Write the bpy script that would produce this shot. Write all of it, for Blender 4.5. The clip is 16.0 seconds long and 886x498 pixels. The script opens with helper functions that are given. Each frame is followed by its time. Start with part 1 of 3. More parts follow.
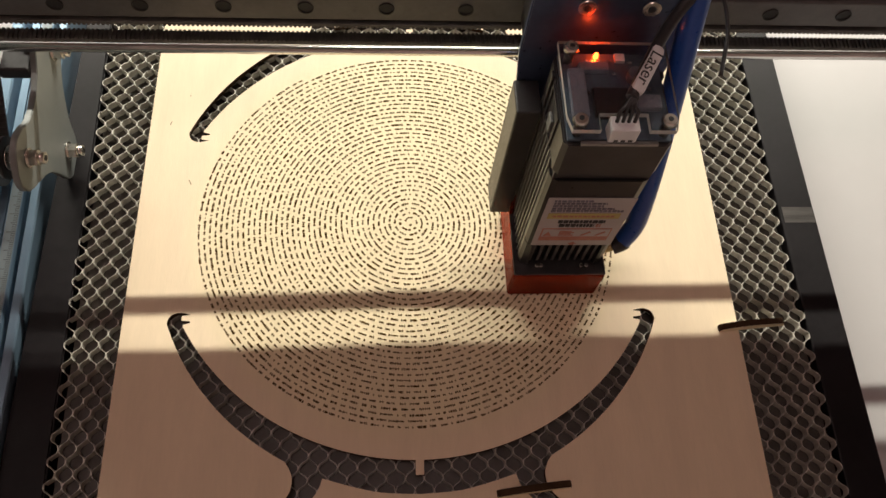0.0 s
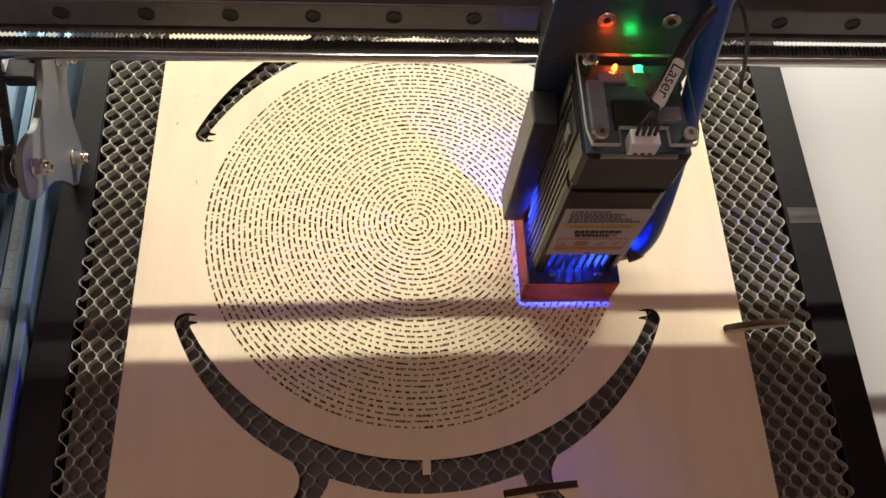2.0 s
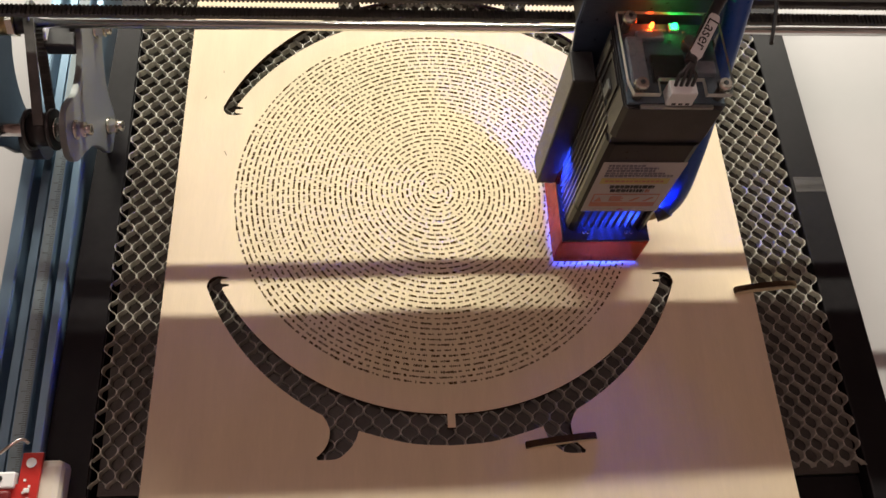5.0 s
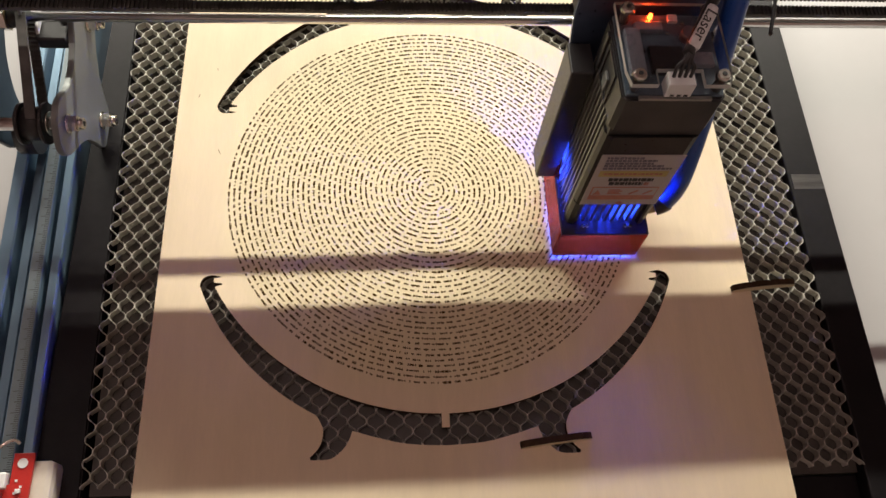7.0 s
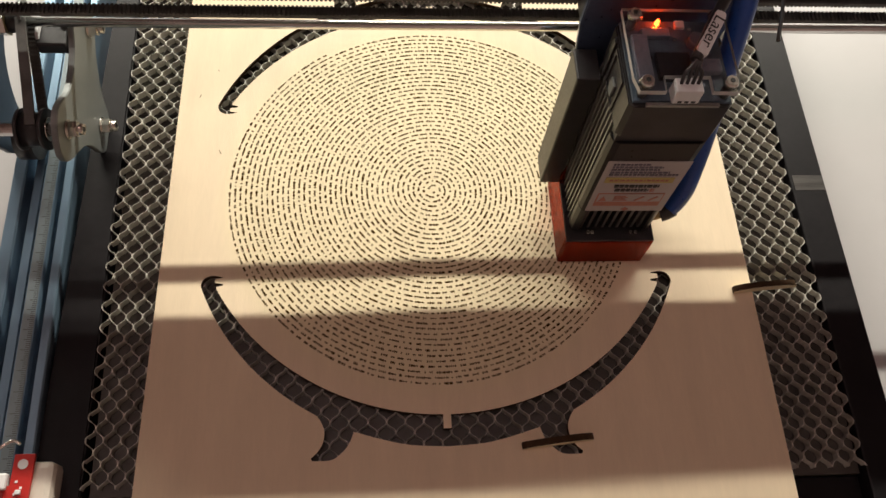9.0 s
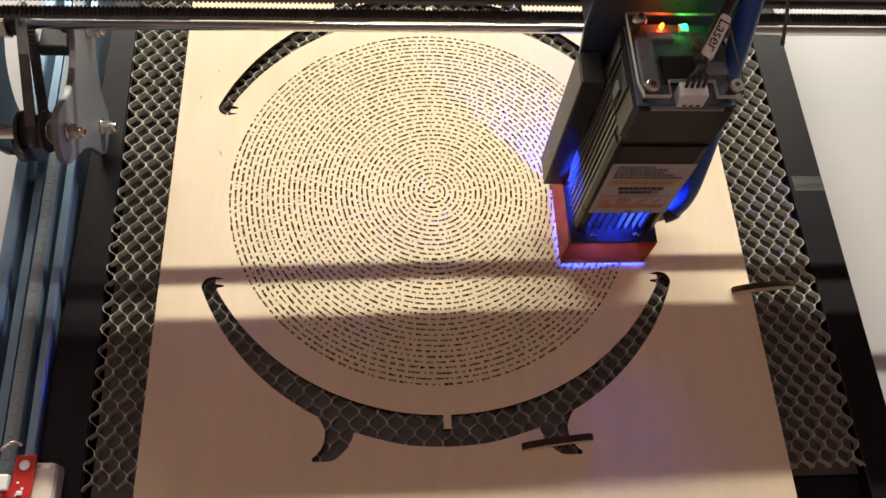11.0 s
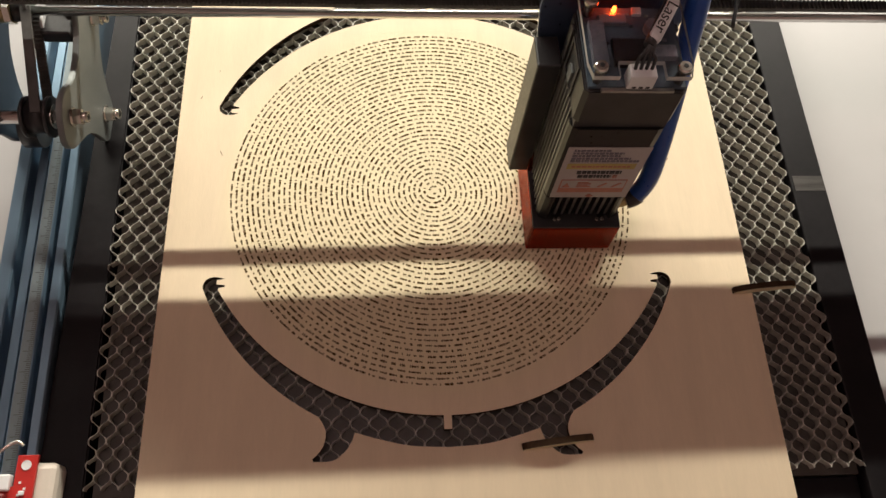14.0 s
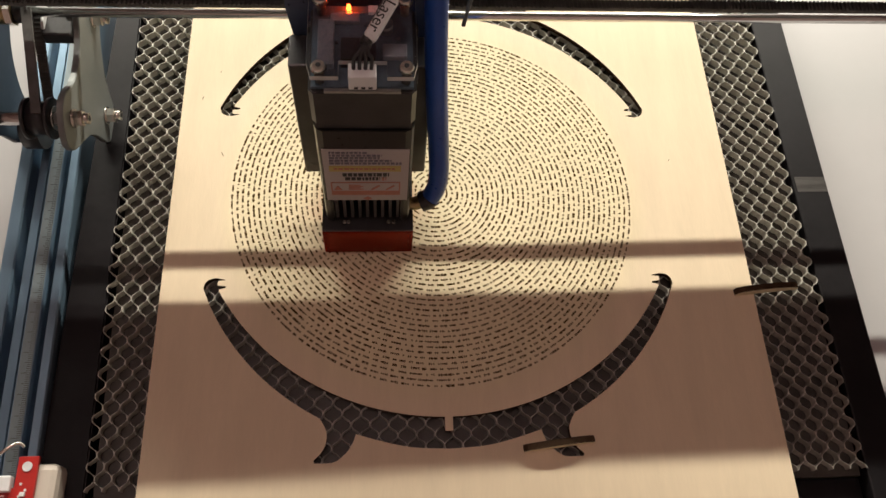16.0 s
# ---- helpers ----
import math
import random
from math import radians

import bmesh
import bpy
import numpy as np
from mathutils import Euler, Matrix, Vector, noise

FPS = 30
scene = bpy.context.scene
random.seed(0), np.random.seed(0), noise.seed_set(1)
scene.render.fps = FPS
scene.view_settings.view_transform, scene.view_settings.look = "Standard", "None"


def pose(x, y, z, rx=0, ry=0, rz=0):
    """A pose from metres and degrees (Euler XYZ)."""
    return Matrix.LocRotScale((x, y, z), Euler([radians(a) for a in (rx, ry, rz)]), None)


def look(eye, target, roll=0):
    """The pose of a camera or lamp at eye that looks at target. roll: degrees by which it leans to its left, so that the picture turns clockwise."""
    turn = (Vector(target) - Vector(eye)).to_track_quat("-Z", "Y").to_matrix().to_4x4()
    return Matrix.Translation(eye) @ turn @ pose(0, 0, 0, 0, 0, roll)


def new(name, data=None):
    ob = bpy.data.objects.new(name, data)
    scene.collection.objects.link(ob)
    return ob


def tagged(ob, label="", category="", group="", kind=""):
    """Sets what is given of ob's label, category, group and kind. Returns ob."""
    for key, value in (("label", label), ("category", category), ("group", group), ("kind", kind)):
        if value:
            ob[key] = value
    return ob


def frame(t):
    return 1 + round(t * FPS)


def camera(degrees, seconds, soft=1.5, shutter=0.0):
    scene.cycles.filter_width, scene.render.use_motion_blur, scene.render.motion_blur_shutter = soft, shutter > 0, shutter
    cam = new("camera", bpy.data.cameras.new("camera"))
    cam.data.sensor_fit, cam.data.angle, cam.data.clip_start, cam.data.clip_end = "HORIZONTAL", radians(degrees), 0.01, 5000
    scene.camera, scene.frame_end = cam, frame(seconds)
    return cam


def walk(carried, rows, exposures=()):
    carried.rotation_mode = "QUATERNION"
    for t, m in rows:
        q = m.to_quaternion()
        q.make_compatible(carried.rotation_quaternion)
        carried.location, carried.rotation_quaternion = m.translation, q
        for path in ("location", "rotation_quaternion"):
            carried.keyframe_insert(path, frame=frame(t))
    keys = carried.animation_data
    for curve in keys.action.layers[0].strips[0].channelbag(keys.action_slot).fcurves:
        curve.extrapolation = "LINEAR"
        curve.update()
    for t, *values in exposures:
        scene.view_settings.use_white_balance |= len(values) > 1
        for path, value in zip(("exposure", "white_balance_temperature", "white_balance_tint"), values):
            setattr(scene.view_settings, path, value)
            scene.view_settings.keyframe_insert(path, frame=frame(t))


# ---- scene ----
cam = camera(58.7, 16.0)
PATH = [
    (0, (-0.01454, -0.18569, 0.36159), (0.01654, -0.01552, 0.00093), 9.11),
    (0.5, (-0.01477, -0.18539, 0.36213), (0.01605, -0.01523, 0.00145), 9.00),
    (1, (-0.01620, -0.18394, 0.36269), (0.01471, -0.01561, 0.00116), 9.16),
    (1.5, (-0.01754, -0.18368, 0.36229), (0.01360, -0.01548, 0.00071), 9.25),
    (2, (-0.01762, -0.18409, 0.36299), (0.01334, -0.01558, 0.00154), 9.21),
    (2.5, (-0.01670, -0.18254, 0.36439), (0.01339, -0.01588, 0.00201), 8.96),
    (3, (-0.02112, -0.18962, 0.36130), (0.01016, -0.02031, 0.00025), 9.24),
    (3.5, (-0.03178, -0.20158, 0.35939), (-0.00044, -0.03357, -0.00227), 9.18),
    (4, (-0.03200, -0.20712, 0.36930), (0.00001, -0.03801, 0.00822), 9.27),
    (6.5, (-0.02731, -0.20868, 0.36539), (0.00407, -0.03770, 0.00514), 8.91),
    (7, (-0.02644, -0.20697, 0.36603), (0.00410, -0.03742, 0.00503), 8.70),
    (7.5, (-0.02594, -0.20608, 0.36664), (0.00413, -0.03706, 0.00535), 8.55),
    (8, (-0.02673, -0.20693, 0.36605), (0.00368, -0.03702, 0.00521), 8.65),
    (8.5, (-0.02704, -0.20653, 0.36514), (0.00352, -0.03679, 0.00423), 8.72),
    (9, (-0.02797, -0.20773, 0.36485), (0.00347, -0.03683, 0.00457), 8.91),
    (11.5, (-0.02831, -0.20663, 0.36653), (0.00337, -0.03677, 0.00578), 9.03),
    (12, (-0.02705, -0.20681, 0.36608), (0.00283, -0.03660, 0.00534), 8.48),
    (12.5, (-0.02705, -0.20681, 0.36608), (0.00283, -0.03660, 0.00534), 8.48),
    (13, (-0.02841, -0.20658, 0.36651), (0.00295, -0.03674, 0.00572), 8.93),
    (13.5, (-0.02843, -0.20689, 0.36604), (0.00310, -0.03682, 0.00537), 8.96),
    (14, (-0.02771, -0.20542, 0.36742), (0.00301, -0.03683, 0.00599), 8.81),
    (14.5, (-0.02684, -0.20646, 0.36628), (0.00286, -0.03625, 0.00553), 8.41),
    (15, (-0.02786, -0.20647, 0.36670), (0.00289, -0.03638, 0.00597), 8.75),
    (15.5, (-0.02683, -0.20486, 0.36738), (0.00293, -0.03608, 0.00595), 8.47),
    (16, (-0.02752, -0.20436, 0.36738), (0.00246, -0.03606, 0.00575), 8.63),
]
walk(cam, [(t, look(eye, target, roll)) for t, eye, target, roll in PATH],
     exposures=[(0, 0.15), (3.3, 0.15), (4.3, 0.06), (16, 0.06)])


# ---- light ----
world = bpy.data.worlds.new("world")
world.use_nodes = True
world.node_tree.nodes["Background"].inputs[0].default_value = (0.55, 0.65, 0.9, 1)
world.node_tree.nodes["Background"].inputs[1].default_value = 0.05
scene.world = world

LAMP_AT = (0.08, 0.85, 0.548)
lamp = bpy.data.lights.new("lamp_light", "AREA")
lamp.shape, lamp.size, lamp.size_y, lamp.energy, lamp.color = "RECTANGLE", 1.6, 0.011, 28.5, (1.0, 0.945, 0.815)
lamp_ob = new("lamp_light", lamp)
lamp_ob.matrix_world = look(LAMP_AT, (LAMP_AT[0], 0.0, 0.0))

# ---- materials ----
def mat(name, col, rough=0.5, metal=0.0, vary=0.12, scale=60.0, bump=0.0, bscale=400.0, trans=0.0, alpha=1.0, ior=1.45, stretch=(1, 1, 1), coat=0.0, aniso=0.0, spec=0.5):
    m = bpy.data.materials.new(name)
    m.use_nodes = True
    nt = m.node_tree
    b = nt.nodes["Principled BSDF"]
    b.inputs["Roughness"].default_value = rough
    b.inputs["Metallic"].default_value = metal
    b.inputs["Transmission Weight"].default_value = trans
    b.inputs["Alpha"].default_value = alpha
    b.inputs["IOR"].default_value = ior
    b.inputs["Coat Weight"].default_value = coat
    b.inputs["Anisotropic"].default_value = aniso
    b.inputs["Specular IOR Level"].default_value = spec
    tc = nt.nodes.new("ShaderNodeTexCoord")
    mp = nt.nodes.new("ShaderNodeMapping")
    mp.inputs["Scale"].default_value = stretch
    nt.links.new(tc.outputs["Object"], mp.inputs["Vector"])
    n = nt.nodes.new("ShaderNodeTexNoise")
    n.inputs["Scale"].default_value, n.inputs["Detail"].default_value = scale, 6
    nt.links.new(mp.outputs[0], n.inputs["Vector"])
    n2 = nt.nodes.new("ShaderNodeTexNoise")
    n2.inputs["Scale"].default_value, n2.inputs["Detail"].default_value = scale * 9, 3
    nt.links.new(mp.outputs[0], n2.inputs["Vector"])
    mix = nt.nodes.new("ShaderNodeMath")
    mix.operation = "MULTIPLY_ADD"
    nt.links.new(n2.outputs["Fac"], mix.inputs[0])
    mix.inputs[1].default_value = 0.4
    nt.links.new(n.outputs["Fac"], mix.inputs[2])
    ramp = nt.nodes.new("ShaderNodeValToRGB")
    lo = [c * (1 - vary) for c in col]
    hi = [min(1, c * (1 + vary)) for c in col]
    ramp.color_ramp.elements[0].position, ramp.color_ramp.elements[0].color = 0.45, (*lo, 1)
    ramp.color_ramp.elements[1].position, ramp.color_ramp.elements[1].color = 0.95, (*hi, 1)
    nt.links.new(mix.outputs[0], ramp.inputs[0])
    nt.links.new(ramp.outputs[0], b.inputs["Base Color"])
    rr = nt.nodes.new("ShaderNodeMapRange")
    rr.inputs["To Min"].default_value, rr.inputs["To Max"].default_value = max(0.02, rough - 0.08), min(1, rough + 0.1)
    nt.links.new(n2.outputs["Fac"], rr.inputs["Value"])
    nt.links.new(rr.outputs[0], b.inputs["Roughness"])
    if bump:
        bn = nt.nodes.new("ShaderNodeTexNoise")
        bn.inputs["Scale"].default_value, bn.inputs["Detail"].default_value = bscale, 4
        nt.links.new(mp.outputs[0], bn.inputs["Vector"])
        bp = nt.nodes.new("ShaderNodeBump")
        bp.inputs["Strength"].default_value, bp.inputs["Distance"].default_value = bump, 0.0005
        nt.links.new(bn.outputs["Fac"], bp.inputs["Height"])
        nt.links.new(bp.outputs[0], b.inputs["Normal"])
    return m


def glow(name, col, strength):
    m = bpy.data.materials.new(name)
    m.use_nodes = True
    b = m.node_tree.nodes["Principled BSDF"]
    b.inputs["Base Color"].default_value = (*[c * 0.5 for c in col], 1)
    b.inputs["Emission Color"].default_value = (*col, 1)
    b.inputs["Emission Strength"].default_value = strength
    return m


PLY = mat("birch_plywood", (0.72, 0.60, 0.43), 0.62, vary=0.05, scale=30, bump=0.12, bscale=600, stretch=(3.0, 0.45, 1), spec=0.3)
# the engraved round is a little yellower than the bare wood about it
_nt = PLY.node_tree
_tc = _nt.nodes.new("ShaderNodeTexCoord")
_len = _nt.nodes.new("ShaderNodeVectorMath")
_len.operation = "LENGTH"
_nt.links.new(_tc.outputs["Object"], _len.inputs[0])
_in = _nt.nodes.new("ShaderNodeMapRange")
_in.inputs["From Min"].default_value, _in.inputs["From Max"].default_value = 0.115, 0.100
_nt.links.new(_len.outputs["Value"], _in.inputs["Value"])
_tan = _nt.nodes.new("ShaderNodeMix")
_tan.data_type, _tan.blend_type = "RGBA", "MULTIPLY"
_col = _nt.nodes["Principled BSDF"].inputs["Base Color"]
_nt.links.new(_in.outputs[0], _tan.inputs["Factor"])
_nt.links.new(_col.links[0].from_socket, _tan.inputs[6])
_tan.inputs[7].default_value = (0.985, 1.028, 0.955, 1)
_nt.links.new(_tan.outputs[2], _col)
CHAR = mat("charred_edge", (0.045, 0.026, 0.014), 0.8, vary=0.4, scale=200, spec=0.15)
BURN = mat("burnt_engraving", (0.062, 0.036, 0.009), 0.95, vary=0.5, scale=300, spec=0.0)
HONEY = mat("honeycomb_steel", (0.50, 0.48, 0.425), 0.44, 0.12, vary=0.2, scale=120)
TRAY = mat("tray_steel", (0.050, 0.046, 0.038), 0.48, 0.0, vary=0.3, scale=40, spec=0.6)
FRAME = mat("black_painted_steel", (0.010, 0.009, 0.010), 0.46, 0.0, vary=0.35, scale=30, bump=0.05, spec=0.18)
TABLE = mat("white_tabletop", (0.44, 0.435, 0.435), 0.45, vary=0.03, scale=8, bump=0.03)
BLACK = mat("black_plastic", (0.028, 0.027, 0.028), 0.32, vary=0.3, scale=80, bump=0.05)
ANOD = mat("black_anodised", (0.095, 0.090, 0.088), 0.38, 0.3, vary=0.25, scale=60, bump=0.04)
BELT = mat("rubber_belt", (0.085, 0.082, 0.077), 0.7, vary=0.3, scale=150)
STEEL = mat("chromed_steel", (0.80, 0.78, 0.76), 0.17, 1.0, vary=0.05, scale=60)
BOLT = mat("bolt_steel", (0.74, 0.71, 0.65), 0.22, 1.0, vary=0.15, scale=200)
GREY = mat("grey_plate", (0.19, 0.205, 0.20), 0.42, 0.35, vary=0.12, scale=40, bump=0.04)
BLUEAL = mat("blue_grey_aluminium", (0.20, 0.30, 0.40), 0.34, 0.6, vary=0.12, scale=30, stretch=(1, 0.1, 1))
DKBLUE = mat("dark_blue_plate", (0.08, 0.11, 0.185), 0.30, 0.55, vary=0.2, scale=40)
NAVY = mat("navy_black_plate", (0.020, 0.026, 0.042), 0.35, 0.3, vary=0.2, scale=40)
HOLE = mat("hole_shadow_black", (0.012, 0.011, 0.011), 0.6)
RULER = mat("ruler_tape", (0.20, 0.25, 0.27), 0.4, vary=0.08, scale=50)
MARK = mat("black_print", (0.03, 0.03, 0.03), 0.6)
BLUE = mat("blue_hose", (0.020, 0.075, 0.32), 0.30, vary=0.12, scale=60)
RED = mat("red_acrylic", (0.27, 0.040, 0.018), 0.22, vary=0.08, scale=60, trans=0.4, ior=1.3)
# the acrylic lets part of the light straight through, tinted red
_nt = RED.node_tree
_see = _nt.nodes.new("ShaderNodeBsdfTransparent")
_see.inputs["Color"].default_value = (0.78, 0.20, 0.06, 1)
_mx = _nt.nodes.new("ShaderNodeMixShader")
_mx.inputs["Fac"].default_value = 0.52
_nt.links.new(_nt.nodes["Principled BSDF"].outputs[0], _mx.inputs[1])
_nt.links.new(_see.outputs[0], _mx.inputs[2])
_nt.links.new(_mx.outputs[0], _nt.nodes["Material Output"].inputs["Surface"])
CLEAR = mat("clear_acrylic", (0.95, 0.95, 0.95), 0.03, vary=0.01, trans=1.0, ior=1.25)
PCB = mat("dark_circuit_board", (0.08, 0.11, 0.145), 0.3, vary=0.4, scale=120)
REDPCB = mat("red_circuit_board", (0.45, 0.025, 0.02), 0.35, vary=0.15, scale=100)
WHITE = mat("white_plastic", (0.72, 0.72, 0.72), 0.45, vary=0.04, scale=80)
STICK = mat("silver_sticker", (0.42, 0.38, 0.375), 0.4, vary=0.05, scale=60)
YEL = mat("yellow_print", (0.46, 0.36, 0.12), 0.5, vary=0.1)
PINKP = mat("rose_print", (0.42, 0.17, 0.12), 0.5, vary=0.15, scale=300)
GREYP = mat("grey_print", (0.17, 0.155, 0.19), 0.5, vary=0.2, scale=300)
# pale grey; on the side fins it puts the caught light into the colour
FIN = mat("pale_edge_metal", (0.30, 0.295, 0.28), 0.35, 0.7, vary=0.2, scale=90)
BRASS = mat("brass_fitting", (0.42, 0.33, 0.17), 0.3, 0.9, vary=0.15, scale=120)
# tone of the unseen walls, tuned for the pinkish light they bounce
WALLM = mat("warm_bounce_surface", (0.50, 0.38, 0.362), 0.8, vary=0.05, scale=3)
FLOORM = mat("wood_floor", (0.16, 0.09, 0.06), 0.5, vary=0.25, scale=5)
LED_R = glow("orange_led", (1.0, 0.05, 0.006), 90.0)
LED_G = glow("green_led", (0.006, 1.0, 0.10), 90.0)
LASER = glow("blue_laser_glow", (0.02, 0.06, 1.0), 1950.0)


# ---- mesh helpers ----
def part(name, bm, material, parent=None, label=""):
    me = bpy.data.meshes.new(name)
    bm.normal_update()
    bm.to_mesh(me)
    bm.free()
    for m in (material if isinstance(material, (list, tuple)) else [material]):
        me.materials.append(m)
    ob = new(name, me)
    if parent is not None:
        ob.parent = parent
    if label:
        ob["label"] = label
    return ob


def empty(name, at=(0, 0, 0)):
    ob = new(name)
    ob.empty_display_size = 0.01
    ob.location = at
    return ob


def box(bm, x0, x1, y0, y1, z0, z1, bevel=0.0, mi=0):
    vs = [bm.verts.new((x, y, z)) for x in (x0, x1) for y in (y0, y1) for z in (z0, z1)]
    fs = [bm.faces.new([vs[i] for i in f]) for f in ((0, 1, 3, 2), (4, 6, 7, 5), (0, 4, 5, 1), (2, 3, 7, 6), (0, 2, 6, 4), (1, 5, 7, 3))]
    for f in fs:
        f.material_index = mi
    if bevel:
        es = list({e for f in fs for e in f.edges})
        bmesh.ops.bevel(bm, geom=es, offset=bevel, segments=2, affect="EDGES", profile=0.5)
    return bm


def boxm(*a, **k):
    return box(bmesh.new(), *a, **k)


def cyl(bm, c, r, h, axis="z", seg=24, r2=None, caps=True):
    m = Matrix.Translation(c)
    if axis == "x":
        m = m @ Matrix.Rotation(math.pi / 2, 4, "Y")
    elif axis == "y":
        m = m @ Matrix.Rotation(-math.pi / 2, 4, "X")
    made = bmesh.ops.create_cone(bm, cap_ends=caps, segments=seg, radius1=r, radius2=r if r2 is None else r2, depth=h, matrix=m)
    for v in made["verts"]:
        for f in v.link_faces:
            f.smooth = len(f.verts) == 4
    return bm


def cylm(*a, **k):
    return cyl(bmesh.new(), *a, **k)


def ring(bm, c, r, r_in, h, axis="z", seg=28):
    """A tube with walls, along an axis."""
    def at(a, rr, t):
        p = {"x": (t, rr * math.cos(a), rr * math.sin(a)), "y": (rr * math.cos(a), t, rr * math.sin(a)), "z": (rr * math.cos(a), rr * math.sin(a), t)}[axis]
        return bm.verts.new((c[0] + p[0], c[1] + p[1], c[2] + p[2]))
    rows = []
    for i in range(seg):
        a = 2 * math.pi * i / seg
        rows.append([at(a, r, -h / 2), at(a, r, h / 2), at(a, r_in, h / 2), at(a, r_in, -h / 2)])
    for i in range(seg):
        p, q = rows[i], rows[(i + 1) % seg]
        for j in range(4):
            f = bm.faces.new((p[j], q[j], q[(j + 1) % 4], p[(j + 1) % 4]))
            f.smooth = j in (0, 2)
    bmesh.ops.recalc_face_normals(bm, faces=bm.faces)
    return bm


def prism(bm, outline, lo, hi, axis="z", bevel=0.0):
    """A closed 2D outline pushed through from lo to hi along an axis."""
    def at(p, t):
        return {"x": (t, p[0], p[1]), "y": (p[0], t, p[1]), "z": (p[0], p[1], t)}[axis]
    a = [bm.verts.new(at(p, lo)) for p in outline]
    b = [bm.verts.new(at(p, hi)) for p in outline]
    n = len(outline)
    fs = [bm.faces.new(a[::-1]), bm.faces.new(b)]
    for i in range(n):
        fs.append(bm.faces.new((a[i], a[(i + 1) % n], b[(i + 1) % n], b[i])))
    bmesh.ops.recalc_face_normals(bm, faces=fs)
    if bevel:
        es = list(fs[0].edges) + list(fs[1].edges)
        bmesh.ops.bevel(bm, geom=es, offset=bevel, segments=2, affect="EDGES")
    return bm


def tube(bm, pts, r, seg=14):
    """A round hose along a smooth line of points."""
    P = [Vector(p) for p in pts]
    line = []
    for i in range(len(P) - 1):
        p0, p1, p2, p3 = P[max(i - 1, 0)], P[i], P[i + 1], P[min(i + 2, len(P) - 1)]
        for k in range(6):
            t = k / 6
            line.append(0.5 * (2 * p1 + (p2 - p0) * t + (2 * p0 - 5 * p1 + 4 * p2 - p3) * t * t + (3 * p1 - p0 - 3 * p2 + p3) * t ** 3))
    line.append(P[-1])
    rows = []
    side = Vector((1, 0, 0))
    for i, p in enumerate(line):
        d = (line[min(i + 1, len(line) - 1)] - line[max(i - 1, 0)]).normalized()
        side = (side - d * side.dot(d)).normalized()
        up = d.cross(side)
        rows.append([bm.verts.new(p + r * (math.cos(2 * math.pi * k / seg) * side + math.sin(2 * math.pi * k / seg) * up)) for k in range(seg)])
    for a, b in zip(rows, rows[1:]):
        for k in range(seg):
            f = bm.faces.new((a[k], a[(k + 1) % seg], b[(k + 1) % seg], b[k]))
            f.smooth = True
    bm.faces.new(rows[0])
    bm.faces.new(rows[-1])
    bmesh.ops.recalc_face_normals(bm, faces=bm.faces)
    return bm


def smooth(pts, n=5, closed=False):
    out = []
    m = len(pts)
    for i in range(m if closed else m - 1):
        g = lambda j: Vector(pts[j % m]) if closed else Vector(pts[min(max(j, 0), m - 1)])
        p0, p1, p2, p3 = g(i - 1), g(i), g(i + 1), g(i + 2)
        for k in range(n):
            t = k / n
            out.append(tuple(0.5 * (2 * p1 + (p2 - p0) * t + (2 * p0 - 5 * p1 + 4 * p2 - p3) * t * t + (3 * p1 - p0 - 3 * p2 + p3) * t ** 3)))
    if not closed:
        out.append(tuple(pts[-1]))
    return out


# ---- the room: unseen walls and ceiling, added to bounce warm light ----
Z_TABLE, Z_FLOOR = -0.030, -0.78
tagged(part("floor", boxm(-2.0, 2.0, -1.6, 2.4, Z_FLOOR - 0.05, Z_FLOOR), FLOORM), "brown wooden floor of the room", "floor", kind="structure")
tagged(part("ceiling", boxm(-2.0, 2.0, -1.6, 2.4, 1.75, 1.80), WALLM), "unseen plain ceiling added to bounce warm light", "ceiling", kind="structure")
tagged(part("wall_north", boxm(-2.05, 2.05, 2.4, 2.5, Z_FLOOR, 1.75), WALLM), "unseen plain wall behind the table, added to bounce warm light", "wall", kind="structure")
tagged(part("wall_south", boxm(-2.05, 2.05, -1.7, -1.6, Z_FLOOR, 1.75), WALLM), "unseen plain wall added to bounce warm light", "wall", kind="structure")
tagged(part("wall_west", boxm(-2.1, -2.0, -1.6, 2.4, Z_FLOOR, 1.75), WALLM), "unseen plain wall added to bounce warm light", "wall", kind="structure")
tagged(part("wall_east", boxm(2.0, 2.1, -1.6, 2.4, Z_FLOOR, 1.75), WALLM), "unseen plain wall added to bounce warm light", "wall", kind="structure")

table = tagged(empty("table", (0, 0, Z_FLOOR)), "smooth white work table under the engraving machine", "table")
part("tabletop", boxm(-0.7, 0.7, -0.42, 0.75, Z_TABLE - 0.03 - Z_FLOOR, Z_TABLE - Z_FLOOR, bevel=0.003), TABLE, table)
for lx in (-0.65, 0.65):
    for ly in (-0.37, 0.70):
        part("leg", boxm(lx - 0.025, lx + 0.025, ly - 0.025, ly + 0.025, 0, Z_TABLE - 0.03 - Z_FLOOR, bevel=0.003), TABLE, table)

# added out of view: glowing disc that supplies the warm ambient fill
fill_lamp = tagged(empty("fill_lamp", (-0.25, -0.15, 1.75)), "unseen round warm fill light added on the ceiling", "ceiling lamp")
part("base", cylm((0, 0, -0.010), 0.27, 0.020, "z", 48), WALLM, fill_lamp)
part("diffuser", cylm((0, 0, -0.035), 0.25, 0.030, "z", 48), glow("warm_fill_glow", (1.0, 0.69, 0.645), 5.4), fill_lamp)

# ---- the honeycomb bed ----
HX0, HX1, HY0, HY1 = -0.166, 0.1985, -0.149, 0.26
Z_H = -0.0031
DEEP = 0.0045      # height of the ribbons
